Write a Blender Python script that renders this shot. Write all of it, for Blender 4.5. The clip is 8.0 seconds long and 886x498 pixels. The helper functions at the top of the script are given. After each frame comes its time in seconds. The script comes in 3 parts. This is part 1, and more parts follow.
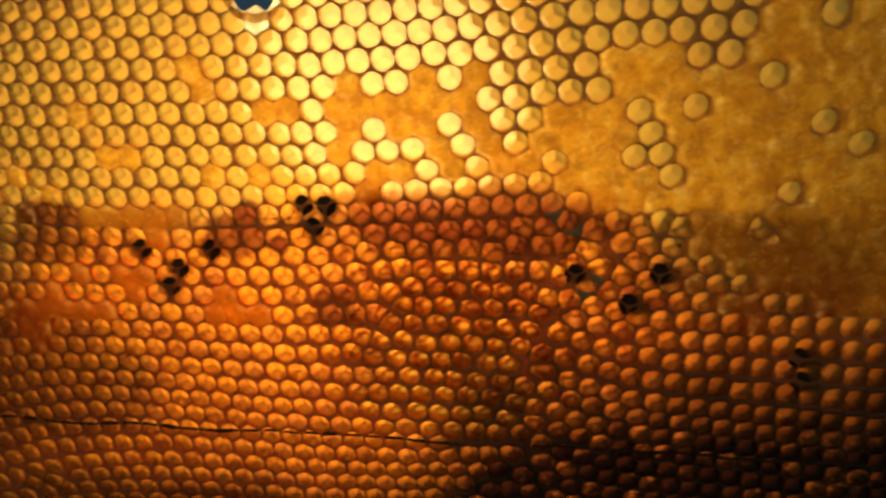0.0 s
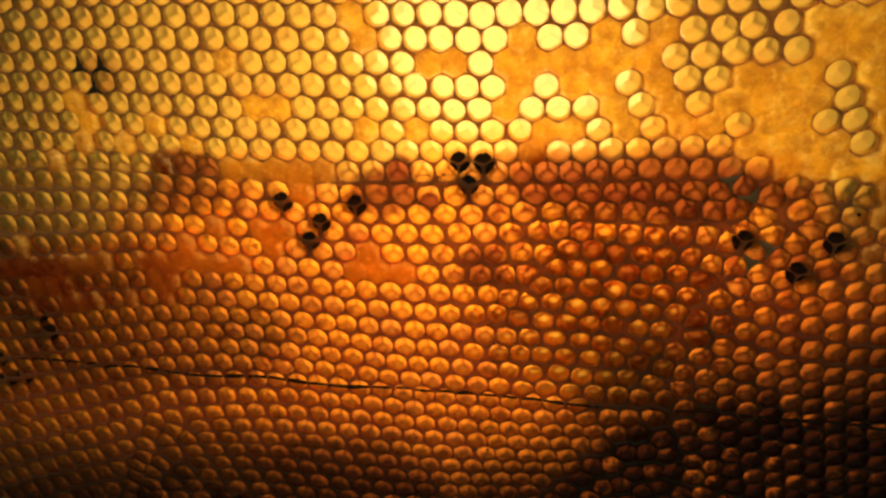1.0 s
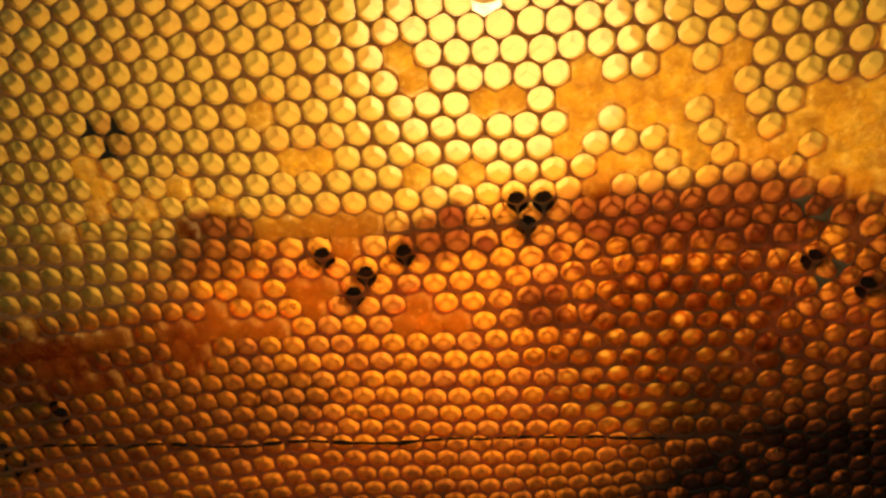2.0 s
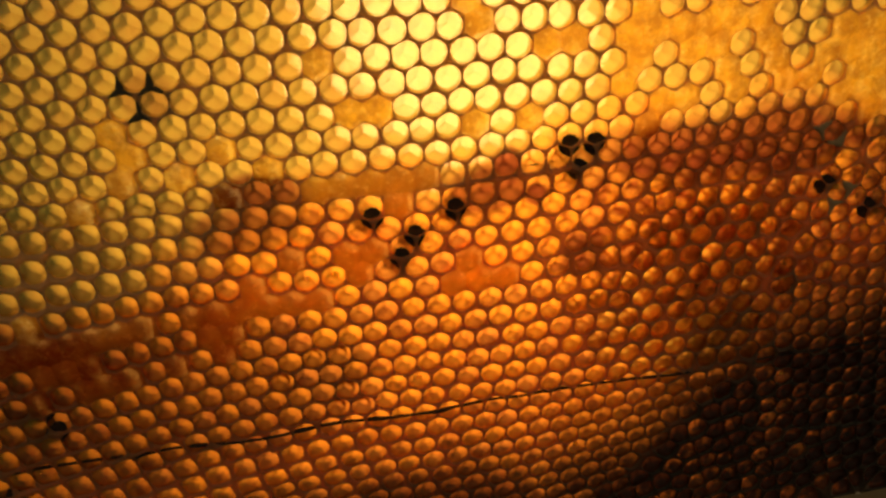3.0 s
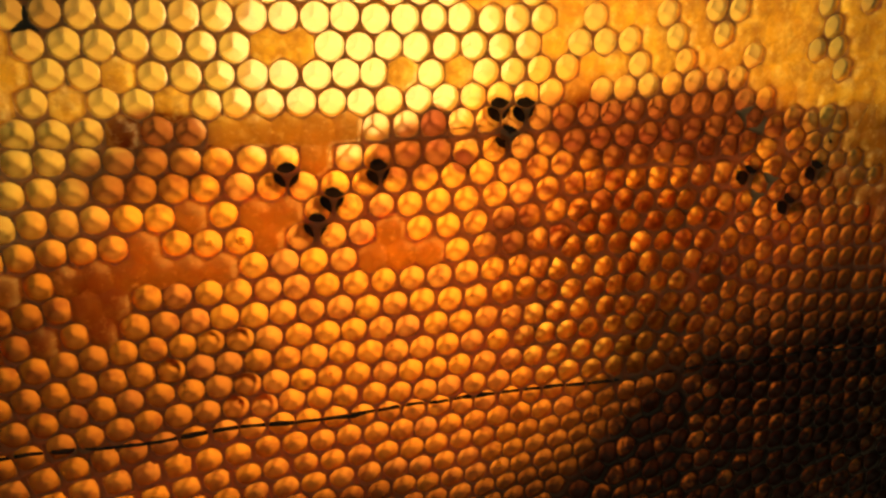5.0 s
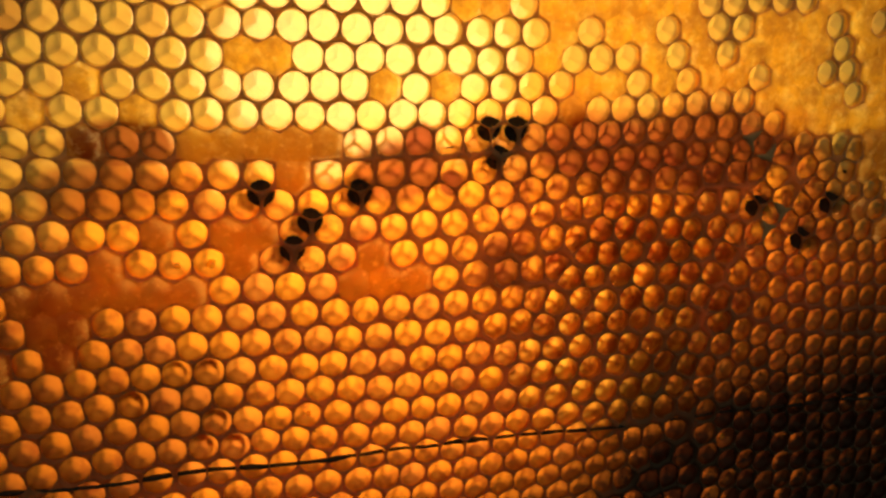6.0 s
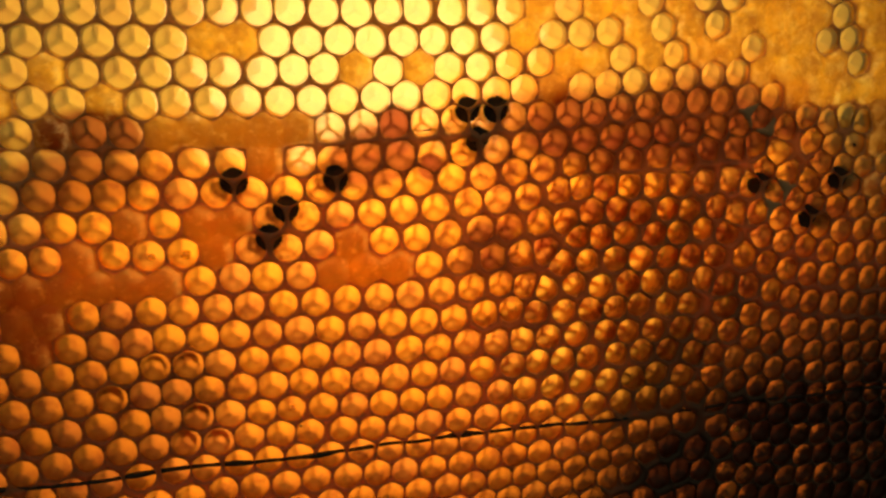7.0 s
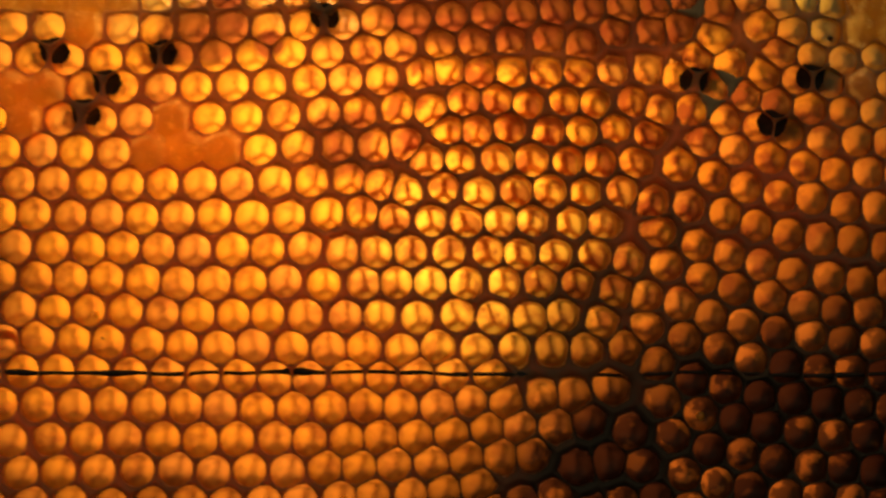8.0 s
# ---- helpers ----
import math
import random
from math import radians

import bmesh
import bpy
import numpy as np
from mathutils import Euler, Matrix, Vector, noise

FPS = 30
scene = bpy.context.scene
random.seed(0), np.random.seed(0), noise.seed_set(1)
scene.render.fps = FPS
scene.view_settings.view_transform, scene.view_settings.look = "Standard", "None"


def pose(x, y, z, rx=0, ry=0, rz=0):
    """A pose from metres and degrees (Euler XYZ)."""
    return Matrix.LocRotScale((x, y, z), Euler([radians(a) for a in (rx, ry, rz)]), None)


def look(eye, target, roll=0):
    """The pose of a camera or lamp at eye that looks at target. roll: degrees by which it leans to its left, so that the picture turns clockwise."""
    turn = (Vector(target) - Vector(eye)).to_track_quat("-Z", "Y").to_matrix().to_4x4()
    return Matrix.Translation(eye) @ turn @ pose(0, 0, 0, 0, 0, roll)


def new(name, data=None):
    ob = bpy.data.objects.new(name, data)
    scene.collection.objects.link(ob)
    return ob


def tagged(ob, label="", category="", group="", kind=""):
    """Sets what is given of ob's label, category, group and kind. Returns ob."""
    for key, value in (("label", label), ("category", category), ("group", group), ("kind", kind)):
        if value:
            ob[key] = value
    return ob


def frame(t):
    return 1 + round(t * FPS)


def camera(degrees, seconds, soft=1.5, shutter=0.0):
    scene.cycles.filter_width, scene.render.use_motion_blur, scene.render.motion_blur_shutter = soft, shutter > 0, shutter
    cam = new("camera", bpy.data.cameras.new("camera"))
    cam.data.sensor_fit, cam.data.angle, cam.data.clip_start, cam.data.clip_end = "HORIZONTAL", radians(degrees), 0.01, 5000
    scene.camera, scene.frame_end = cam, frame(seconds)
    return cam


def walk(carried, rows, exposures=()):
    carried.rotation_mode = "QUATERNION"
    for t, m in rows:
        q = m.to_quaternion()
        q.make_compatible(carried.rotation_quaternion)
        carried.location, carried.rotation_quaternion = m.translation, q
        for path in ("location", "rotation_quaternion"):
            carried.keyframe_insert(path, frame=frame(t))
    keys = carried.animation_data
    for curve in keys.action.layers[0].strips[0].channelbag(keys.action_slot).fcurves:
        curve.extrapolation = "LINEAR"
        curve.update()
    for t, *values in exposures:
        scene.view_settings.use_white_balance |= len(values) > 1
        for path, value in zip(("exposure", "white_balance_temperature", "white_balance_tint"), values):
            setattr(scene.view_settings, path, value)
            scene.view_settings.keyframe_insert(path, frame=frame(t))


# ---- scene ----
# ---------------------------------------------------------------- camera
cam = camera(55.1, 8.0, soft=2.5, shutter=0.25)
PATH = [
    (0, (0.0905, -0.1663, 0.3729), (0.0621, 0.0000, 0.2996), -2.76),
    (0.5, (0.0703, -0.1644, 0.3702), (0.0320, 0.0000, 0.2925), -3.10),
    (1, (0.0555, -0.1621, 0.3773), (0.0272, 0.0000, 0.2887), -1.63),
    (1.5, (0.0470, -0.1539, 0.3834), (0.0243, 0.0000, 0.2972), -2.81),
    (3, (-0.0253, -0.1462, 0.3727), (0.0042, 0.0000, 0.2899), -1.32),
    (3.5, (-0.0323, -0.1426, 0.3616), (0.0131, 0.0000, 0.2909), 1.40),
    (4, (-0.0321, -0.1427, 0.3611), (0.0187, 0.0000, 0.2894), 2.48),
    (5.3, (-0.0332, -0.1445, 0.3323), (0.0196, 0.0000, 0.2845), 2.99),
    (5.5, (-0.0306, -0.1434, 0.3328), (0.0198, 0.0000, 0.2886), 3.62),
    (6, (-0.0250, -0.1390, 0.3242), (0.0223, 0.0000, 0.2872), 2.62),
    (6.5, (-0.0212, -0.1353, 0.3186), (0.0202, 0.0000, 0.2858), 1.72),
    (7, (-0.0120, -0.1406, 0.3164), (0.0257, 0.0000, 0.2844), -0.10),
    (7.5, (0.0172, -0.1429, 0.2826), (0.0354, 0.0000, 0.2728), -1.36),
    (8, (0.0516, -0.1257, 0.2521), (0.0514, 0.0000, 0.2662), 0.22),
]
walk(cam, [(t, look(eye, target, roll)) for t, eye, target, roll in PATH], exposures=((0.0, -0.10), (1.0, 0.06), (3.0, -0.08), (4.0, 0.02), (5.5, 0.10), (6.5, -0.05), (8.0, -0.10)))

# ---------------------------------------------------------------- light
# a small warm lamp hangs close behind the comb; the room in front is dim
world = bpy.data.worlds.new("world")
scene.world = world
world.use_nodes = True
world.node_tree.nodes["Background"].inputs[0].default_value = (1.0, 0.84, 0.54, 1)
world.node_tree.nodes["Background"].inputs[1].default_value = 0.17

LAMP = (0.030, 0.106, 0.312)
lamp_data = bpy.data.lights.new("lamp", "AREA")
lamp_data.shape = "DISK"
lamp_data.size = 0.080
lamp_data.energy = 0.362
lamp_data.color = (1.0, 0.86, 0.62)
lamp = new("lamp", lamp_data)
lamp.matrix_world = look(LAMP, (0.024, 0.0, 0.302))


# ---------------------------------------------------------------- materials
def nodes_of(name):
    m = bpy.data.materials.new(name)
    m.use_nodes = True
    nt = m.node_tree
    nt.nodes.clear()
    return m, nt


def math_node(nt, op, a, b=None, c=None, clamp=False):
    n = nt.nodes.new("ShaderNodeMath")
    n.operation, n.use_clamp = op, clamp
    for i, v in enumerate((a, b, c)):
        if v is None:
            continue
        if isinstance(v, (int, float)):
            n.inputs[i].default_value = v
        else:
            nt.links.new(v, n.inputs[i])
    return n.outputs[0]


def mix_col(nt, fac, a, b, blend="MIX"):
    n = nt.nodes.new("ShaderNodeMix")
    n.data_type, n.blend_type = "RGBA", blend
    for i, v in ((0, fac), (6, a), (7, b)):
        if isinstance(v, (int, float)):
            n.inputs[i].default_value = v
        elif isinstance(v, tuple):
            n.inputs[i].default_value = (*v, 1)
        else:
            nt.links.new(v, n.inputs[i])
    return n.outputs[2]


def noise_tex(nt, vec, scale, detail=3, rough=0.55):
    n = nt.nodes.new("ShaderNodeTexNoise")
    n.inputs["Scale"].default_value, n.inputs["Detail"].default_value, n.inputs["Roughness"].default_value = scale, detail, rough
    nt.links.new(vec, n.inputs["Vector"])
    return n.outputs["Fac"]


def border_curve(nt, x, points, x0, x1, z0, z1):
    """A line across the comb, z over x, in metres."""
    fac = math_node(nt, "DIVIDE", math_node(nt, "SUBTRACT", x, x0), x1 - x0, clamp=True)
    n = nt.nodes.new("ShaderNodeFloatCurve")
    cu = n.mapping.curves[0]
    pts = [((px - x0) / (x1 - x0), (pz - z0) / (z1 - z0)) for px, pz in points]
    cu.points[0].location, cu.points[1].location = pts[0], pts[-1]
    for p in pts[1:-1]:
        cu.points.new(*p)
    n.mapping.update()
    nt.links.new(fac, n.inputs["Value"])
    return math_node(nt, "MULTIPLY_ADD", n.outputs[0], z1 - z0, z0)


# where pale new wax gives way to orange brood wax, and that to nearly black old wax
PALE = [(-0.20, 0.281), (-0.062, 0.283), (-0.046, 0.290), (-0.030, 0.300), (0.0, 0.305), (0.030, 0.307), (0.045, 0.3115), (0.090, 0.3120), (0.104, 0.304), (0.114, 0.290), (0.25, 0.280)]
OLD = [(-0.20, 0.196), (-0.106, 0.207), (-0.033, 0.219), (0.013, 0.221), (0.045, 0.227), (0.061, 0.240), (0.069, 0.253), (0.090, 0.2615), (0.112, 0.265), (0.25, 0.267)]
# brown patches, of propolis and of painted dimness: x, z, half width, half height, strength on walls, strength on bases
PATCHES = [(-0.031, 0.3055, 0.010, 0.0044, 0.90, 0.84), (-0.008, 0.3050, 0.026, 0.0048, 0.28, 0.15), (0.068, 0.3050, 0.036, 0.0095, 0.97, 0.88), (0.045, 0.3020, 0.028, 0.0060, 0.70, 0.35),
           (0.0135, 0.3010, 0.0100, 0.0062, 0.85, 0.85), (-0.060, 0.2620, 0.046, 0.0290, 0.58, 0.44), (-0.080, 0.2720, 0.038, 0.0130, 0.80, 0.66), (0.000, 0.2190, 0.032, 0.0125, 0.72, 0.66), (0.0178, 0.3065, 0.0034, 0.0034, 0.95, 0.95), (0.0243, 0.2985, 0.0030, 0.0030, 0.95, 0.95), (-0.047, 0.3255, 0.0055, 0.0055, 0.80, 0.45), (0.063, 0.2750, 0.036, 0.0280, 0.32, 0.0),
           # the wide one at x 0.152 paints the lamp's falloff towards the right end
           (-0.022, 0.2620, 0.013, 0.0085, 0.80, 0.40), (0.126, 0.2940, 0.034, 0.0170, 0.55, 0.40), (0.035, 0.2830, 0.0060, 0.0062, 0.75, 0.80), (0.152, 0.3330, 0.050, 0.0420, 0.16, 0.10), (-0.0345, 0.2980, 0.012, 0.0055, 0.70, 0.70)]


def wax(name, clear, body, gloss, lumps, lump_depth, warm=(0.90, 0.282, 0.013), fresh=(0.67, 0.33, 0.042), on_base=0.0, stain_shade=1.0, mottle=0.0, mix_body=0.45, vary=1.0, aged=(0.045, 0.010, 0.003), through_beam=0.0, patchy=0.0, aged_front=(0.06, 0.018, 0.008), blotch=0.0, fleck=0.0, beam_rough=1.0):
    """Beeswax: passes light from behind, tinted by age."""
    m, nt = nodes_of(name)
    geo = nt.nodes.new("ShaderNodeNewGeometry")
    info = nt.nodes.new("ShaderNodeObjectInfo")
    pos = geo.outputs["Position"]
    sep = nt.nodes.new("ShaderNodeSeparateXYZ")
    nt.links.new(pos, sep.inputs[0])
    x, z = sep.outputs[0], sep.outputs[2]
    rnd = math_node(nt, "FRACT", math_node(nt, "ADD", geo.outputs["Random Per Island"], info.outputs["Random"]))
    wide = math_node(nt, "SUBTRACT", noise_tex(nt, pos, 55, 3), 0.5)
    fine = noise_tex(nt, pos, 420, 4)
    zj = math_node(nt, "MULTIPLY_ADD", wide, 0.022, z)
    zj = math_node(nt, "MULTIPLY_ADD", math_node(nt, "SUBTRACT", rnd, 0.5), 0.006 * vary, zj)
    pale = math_node(nt, "SUBTRACT", zj, border_curve(nt, x, PALE, -0.20, 0.25, 0.19, 0.32))
    pale = math_node(nt, "MULTIPLY_ADD", pale, 1 / 0.013, 0.5, clamp=True)
    old = math_node(nt, "SUBTRACT", border_curve(nt, x, OLD, -0.20, 0.25, 0.19, 0.32), zj)
    old = math_node(nt, "MULTIPLY_ADD", old, 1 / 0.034, 0.5, clamp=True)
    old = math_node(nt, "MULTIPLY", old, math_node(nt, "MULTIPLY_ADD", math_node(nt, "POWER", rnd, 4.0), -0.20, 1.0))
    crust = old
    if fleck:
        # bits of old wax still thin enough to glow
        thin = math_node(nt, "MULTIPLY_ADD", noise_tex(nt, pos, 300, 3, 0.5), 12.0, -6.1, clamp=True)
        thin = math_node(nt, "MULTIPLY", thin, math_node(nt, "MULTIPLY_ADD", rnd, 1.6, -0.35, clamp=True))
        old = math_node(nt, "MULTIPLY", old, math_node(nt, "MULTIPLY_ADD", thin, -fleck, 1.0))
    patch = None
    for px, pz, rx, rz, sw, sb in PATCHES:
        dx = math_node(nt, "DIVIDE", math_node(nt, "SUBTRACT", x, px), rx)
        dz = math_node(nt, "DIVIDE", math_node(nt, "SUBTRACT", z, pz), rz)
        d = math_node(nt, "ADD", math_node(nt, "MULTIPLY", dx, dx), math_node(nt, "MULTIPLY", dz, dz))
        d = math_node(nt, "MULTIPLY_ADD", wide, 1.6, d)
        d = math_node(nt, "SUBTRACT", 1.0, d, clamp=True)
        d = math_node(nt, "MULTIPLY", math_node(nt, "MULTIPLY", d, 1.8, clamp=True), (sw + (sb - sw) * on_base) * stain_shade)
        patch = d if patch is None else math_node(nt, "MAXIMUM", patch, d)
    col = mix_col(nt, pale, warm, fresh)
    # the lower, older comb is redder
    low = math_node(nt, "MULTIPLY", math_node(nt, "MULTIPLY_ADD", zj, -1 / 0.045, 0.285 / 0.045, clamp=True), 0.48)
    col = mix_col(nt, low, col, (0.82, 0.185, 0.008))
    end = math_node(nt, "MULTIPLY_ADD", x, 1 / 0.030, -0.072 / 0.030, clamp=True)
    end = math_node(nt, "MULTIPLY", end, math_node(nt, "MULTIPLY_ADD", zj, -1 / 0.022, 0.300 / 0.022, clamp=True))
    col = mix_col(nt, math_node(nt, "MULTIPLY", end, 0.60), col, (0.70, 0.120, 0.006))
    ripe = math_node(nt, "MULTIPLY", math_node(nt, "POWER", rnd, 2.2), 0.62 * vary)
    ripe = math_node(nt, "MULTIPLY", ripe, math_node(nt, "MULTIPLY_ADD", pale, -0.75, 1.0))
    col = mix_col(nt, ripe, col, (0.62, 0.16, 0.02))
    col = mix_col(nt, math_node(nt, "MULTIPLY", math_node(nt, "MULTIPLY_ADD", fine, 2.4, -0.95, clamp=True), 0.30), col, (0.50, 0.13, 0.015))
    if blotch:
        # bits of cocoon and pollen behind the base
        # most of them in the middle, where brood was raised longest
        dx = math_node(nt, "DIVIDE", math_node(nt, "SUBTRACT", x, 0.070), 0.042)
        dz = math_node(nt, "DIVIDE", math_node(nt, "SUBTRACT", z, 0.282), 0.032)
        core = math_node(nt, "SUBTRACT", 1.35, math_node(nt, "ADD", math_node(nt, "MULTIPLY", dx, dx), math_node(nt, "MULTIPLY", dz, dz)), clamp=True)
        b1 = math_node(nt, "MULTIPLY_ADD", noise_tex(nt, pos, 270, 3, 0.5), 6.0, math_node(nt, "MULTIPLY_ADD", core, 0.55, -3.02), clamp=True)
        b1 = math_node(nt, "MULTIPLY", b1, math_node(nt, "MULTIPLY_ADD", core, 0.32, 0.68))
        b1 = math_node(nt, "MULTIPLY", b1, math_node(nt, "MULTIPLY_ADD", pale, -0.80 * blotch, blotch))
        col = mix_col(nt, b1, col, (0.26, 0.030, 0.005))
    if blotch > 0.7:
        # the deepest cells' bases: stronger light through them, painted as a brighter yellow
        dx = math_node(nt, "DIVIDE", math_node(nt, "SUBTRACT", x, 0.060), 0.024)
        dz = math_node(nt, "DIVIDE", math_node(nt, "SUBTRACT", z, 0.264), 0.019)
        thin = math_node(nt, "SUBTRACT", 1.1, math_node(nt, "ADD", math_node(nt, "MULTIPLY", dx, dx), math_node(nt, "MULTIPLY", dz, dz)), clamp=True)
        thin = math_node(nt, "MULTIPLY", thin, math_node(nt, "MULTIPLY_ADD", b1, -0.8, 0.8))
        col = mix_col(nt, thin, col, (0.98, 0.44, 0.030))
    col = mix_col(nt, patch, col, (0.20, 0.030, 0.005))
    col = mix_col(nt, math_node(nt, "MULTIPLY", crust, 0.75), col, (0.55, 0.10, 0.010))
    col = mix_col(nt, math_node(nt, "MULTIPLY", old, 0.96), col, aged)
    if patchy:
        shade = math_node(nt, "MULTIPLY_ADD", rnd, 1.5, -0.55, clamp=True)
        shade = math_node(nt, "MULTIPLY", shade, math_node(nt, "MULTIPLY_ADD", noise_tex(nt, pos, 35, 3), 2.4, -0.5, clamp=True))
        col = mix_col(nt, math_node(nt, "MULTIPLY", shade, patchy), col, (0.50, 0.22, 0.03))
    if mottle:
        blot = math_node(nt, "MULTIPLY_ADD", noise_tex(nt, pos, 190, 6, 0.7), 5.0, -2.2, clamp=True)
        lit = math_node(nt, "MULTIPLY_ADD", noise_tex(nt, pos, 230, 4, 0.6), 6.0, -2.9, clamp=True)
        col = mix_col(nt, math_node(nt, "MULTIPLY", lit, mottle * 0.6), col, mix_col(nt, pale, (0.80, 0.38, 0.05), (0.99, 0.86, 0.36)))
        col = mix_col(nt, math_node(nt, "MULTIPLY", blot, mottle), col, (0.42, 0.20, 0.035))
        grain = math_node(nt, "MULTIPLY_ADD", noise_tex(nt, pos, 330, 4, 0.6), 7.0, -3.5, clamp=True)
        col = mix_col(nt, math_node(nt, "MULTIPLY", grain, mottle * 0.8), col, (0.50, 0.24, 0.04))
        speck = math_node(nt, "MULTIPLY_ADD", noise_tex(nt, pos, 640, 4, 0.6), 7.0, -3.9, clamp=True)
        col = mix_col(nt, math_node(nt, "MULTIPLY", speck, mottle * 0.55), col, mix_col(nt, pale, (0.95, 0.52, 0.10), (0.97, 0.80, 0.30)))
    bump = nt.nodes.new("ShaderNodeBump")
    bump.inputs["Strength"].default_value, bump.inputs["Distance"].default_value = 0.6, lump_depth
    nt.links.new(noise_tex(nt, pos, lumps, 4), bump.inputs["Height"])
    tr = nt.nodes.new("ShaderNodeBsdfTranslucent")
    df = nt.nodes.new("ShaderNodeBsdfDiffuse")
    gl = nt.nodes.new("ShaderNodeBsdfGlossy")
    gl.inputs["Roughness"].default_value = 0.32
    gl.inputs["Color"].default_value = (1, 0.97, 0.9, 1)
    front = mix_col(nt, mix_body, col, mix_col(nt, pale, tuple(b * w for b, w in zip(body, (0.80, 0.58, 0.50))), body))
    front = mix_col(nt, patch, front, (0.09, 0.030, 0.010))
    front = mix_col(nt, math_node(nt, "MULTIPLY", crust, 0.97), front, aged_front)
    nt.links.new(col, tr.inputs["Color"])
    nt.links.new(front, df.inputs["Color"])
    for b in (tr, df, gl):
        nt.links.new(bump.outputs[0], b.inputs["Normal"])
    a = nt.nodes.new("ShaderNodeMixShader")
    a.inputs[0].default_value = clear
    nt.links.new(df.outputs[0], a.inputs[1])
    nt.links.new(tr.outputs[0], a.inputs[2])
    # thin wax throws part of the light straight on
    rf = nt.nodes.new("ShaderNodeBsdfRefraction")
    rf.inputs["Roughness"].default_value, rf.inputs["IOR"].default_value = beam_rough, 1.25
    nt.links.new(mix_col(nt, math_node(nt, "MULTIPLY_ADD", patch, -0.5, 0.5), col, mix_col(nt, pale, col, (0.97, 0.87, 0.48))), rf.inputs["Color"])
    nt.links.new(bump.outputs[0], rf.inputs["Normal"])
    beam = nt.nodes.new("ShaderNodeMixShader")
    beam.inputs[0].default_value = through_beam
    nt.links.new(a.outputs[0], beam.inputs[1])
    nt.links.new(rf.outputs[0], beam.inputs[2])
    fr = nt.nodes.new("ShaderNodeFresnel")
    fr.inputs["IOR"].default_value = 1.44
    b = nt.nodes.new("ShaderNodeMixShader")
    nt.links.new(math_node(nt, "MULTIPLY", fr.outputs[0], gloss), b.inputs[0])
    nt.links.new(beam.outputs[0] if through_beam else a.outputs[0], b.inputs[1])
    nt.links.new(gl.outputs[0], b.inputs[2])
    out = nt.nodes.new("ShaderNodeOutputMaterial")
    nt.links.new(b.outputs[0], out.inputs[0])
    return m


def plain(name, color, rough=0.6, metal=0.0, scale=200, vary=0.25, bump=0.0):
    m, nt = nodes_of(name)
    p = nt.nodes.new("ShaderNodeBsdfPrincipled")
    geo = nt.nodes.new("ShaderNodeNewGeometry")
    n = noise_tex(nt, geo.outputs["Position"], scale, 4)
    dark = tuple(c * (1 - vary) for c in color)
    nt.links.new(mix_col(nt, n, dark, tuple(min(1, c * (1 + vary)) for c in color)), p.inputs["Base Color"])
    p.inputs["Roughness"].default_value, p.inputs["Metallic"].default_value = rough, metal
    if bump:
        b = nt.nodes.new("ShaderNodeBump")
        b.inputs["Strength"].default_value, b.inputs["Distance"].default_value = 0.7, bump
        nt.links.new(n, b.inputs["Height"])
        nt.links.new(b.outputs[0], p.inputs["Normal"])
    out = nt.nodes.new("ShaderNodeOutputMaterial")
    nt.links.new(p.outputs[0], out.inputs[0])
    return m


WALL_WAX = wax("wax_wall", 0.80, (0.62, 0.36, 0.09), 0.5, 900, 0.00012, warm=(0.90, 0.30, 0.026), fresh=(0.93, 0.58, 0.12), stain_shade=0.70, aged=(0.07, 0.016, 0.005), blotch=0.6)
RIM_WAX = wax("wax_rim", 0.55, (0.70, 0.53, 0.29), 0.6, 900, 0.00012, warm=(0.78, 0.34, 0.07), fresh=(0.70, 0.40, 0.08), stain_shade=0.40, mix_body=0.95, aged_front=(0.055, 0.050, 0.036))
BACK_WAX = wax("wax_back", 0.86, (0.60, 0.45, 0.20), 0.3, 900, 0.0001, warm=(0.88, 0.40, 0.06), stain_shade=0.5)
FULL_WAX = wax("wax_full_cell", 0.90, (0.60, 0.42, 0.15), 0.3, 300, 0.0002, warm=(0.90, 0.40, 0.05), fresh=(0.93, 0.60, 0.13), on_base=0.7, vary=0.12)
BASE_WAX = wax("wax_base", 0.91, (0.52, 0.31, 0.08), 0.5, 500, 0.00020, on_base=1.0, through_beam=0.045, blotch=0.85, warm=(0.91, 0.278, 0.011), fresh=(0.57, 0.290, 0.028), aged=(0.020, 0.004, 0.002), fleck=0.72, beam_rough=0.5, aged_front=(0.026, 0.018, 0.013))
CAP_WAX = wax("wax_capping", 0.86, (0.62, 0.42, 0.12), 0.6, 380, 0.0006, warm=(0.56, 0.215, 0.024), fresh=(0.88, 0.56, 0.066), on_base=0.3, mottle=0.80, vary=0.12, through_beam=0.06, patchy=0.75)
TORN_WAX = wax("wax_torn", 0.66, (0.60, 0.45, 0.24), 2.2, 420, 0.0012, warm=(0.92, 0.70, 0.30), fresh=(0.93, 0.70, 0.28), mottle=0.9, through_beam=0.15)
POLLEN = plain("pollen", (0.022, 0.016, 0.012), 0.85, 0, 900, 0.5, 0.0003)
STEEL = plain("wire_steel", (0.05, 0.04, 0.035), 0.5, 0.8, 600, 0.4)
WOOD = plain("pine_wood", (0.36, 0.25, 0.12), 0.6, 0, 120, 0.25, 0.0003)
BENCH = plain("dark_bench", (0.10, 0.085, 0.07), 0.7, 0, 60, 0.3)
DROP, nt = nodes_of("honey_drop")
tr = nt.nodes.new("ShaderNodeBsdfTranslucent")
tr.inputs[0].default_value = (0.98, 0.86, 0.30, 1)
gl = nt.nodes.new("ShaderNodeBsdfGlossy")
gl.inputs["Roughness"].default_value = 0.12
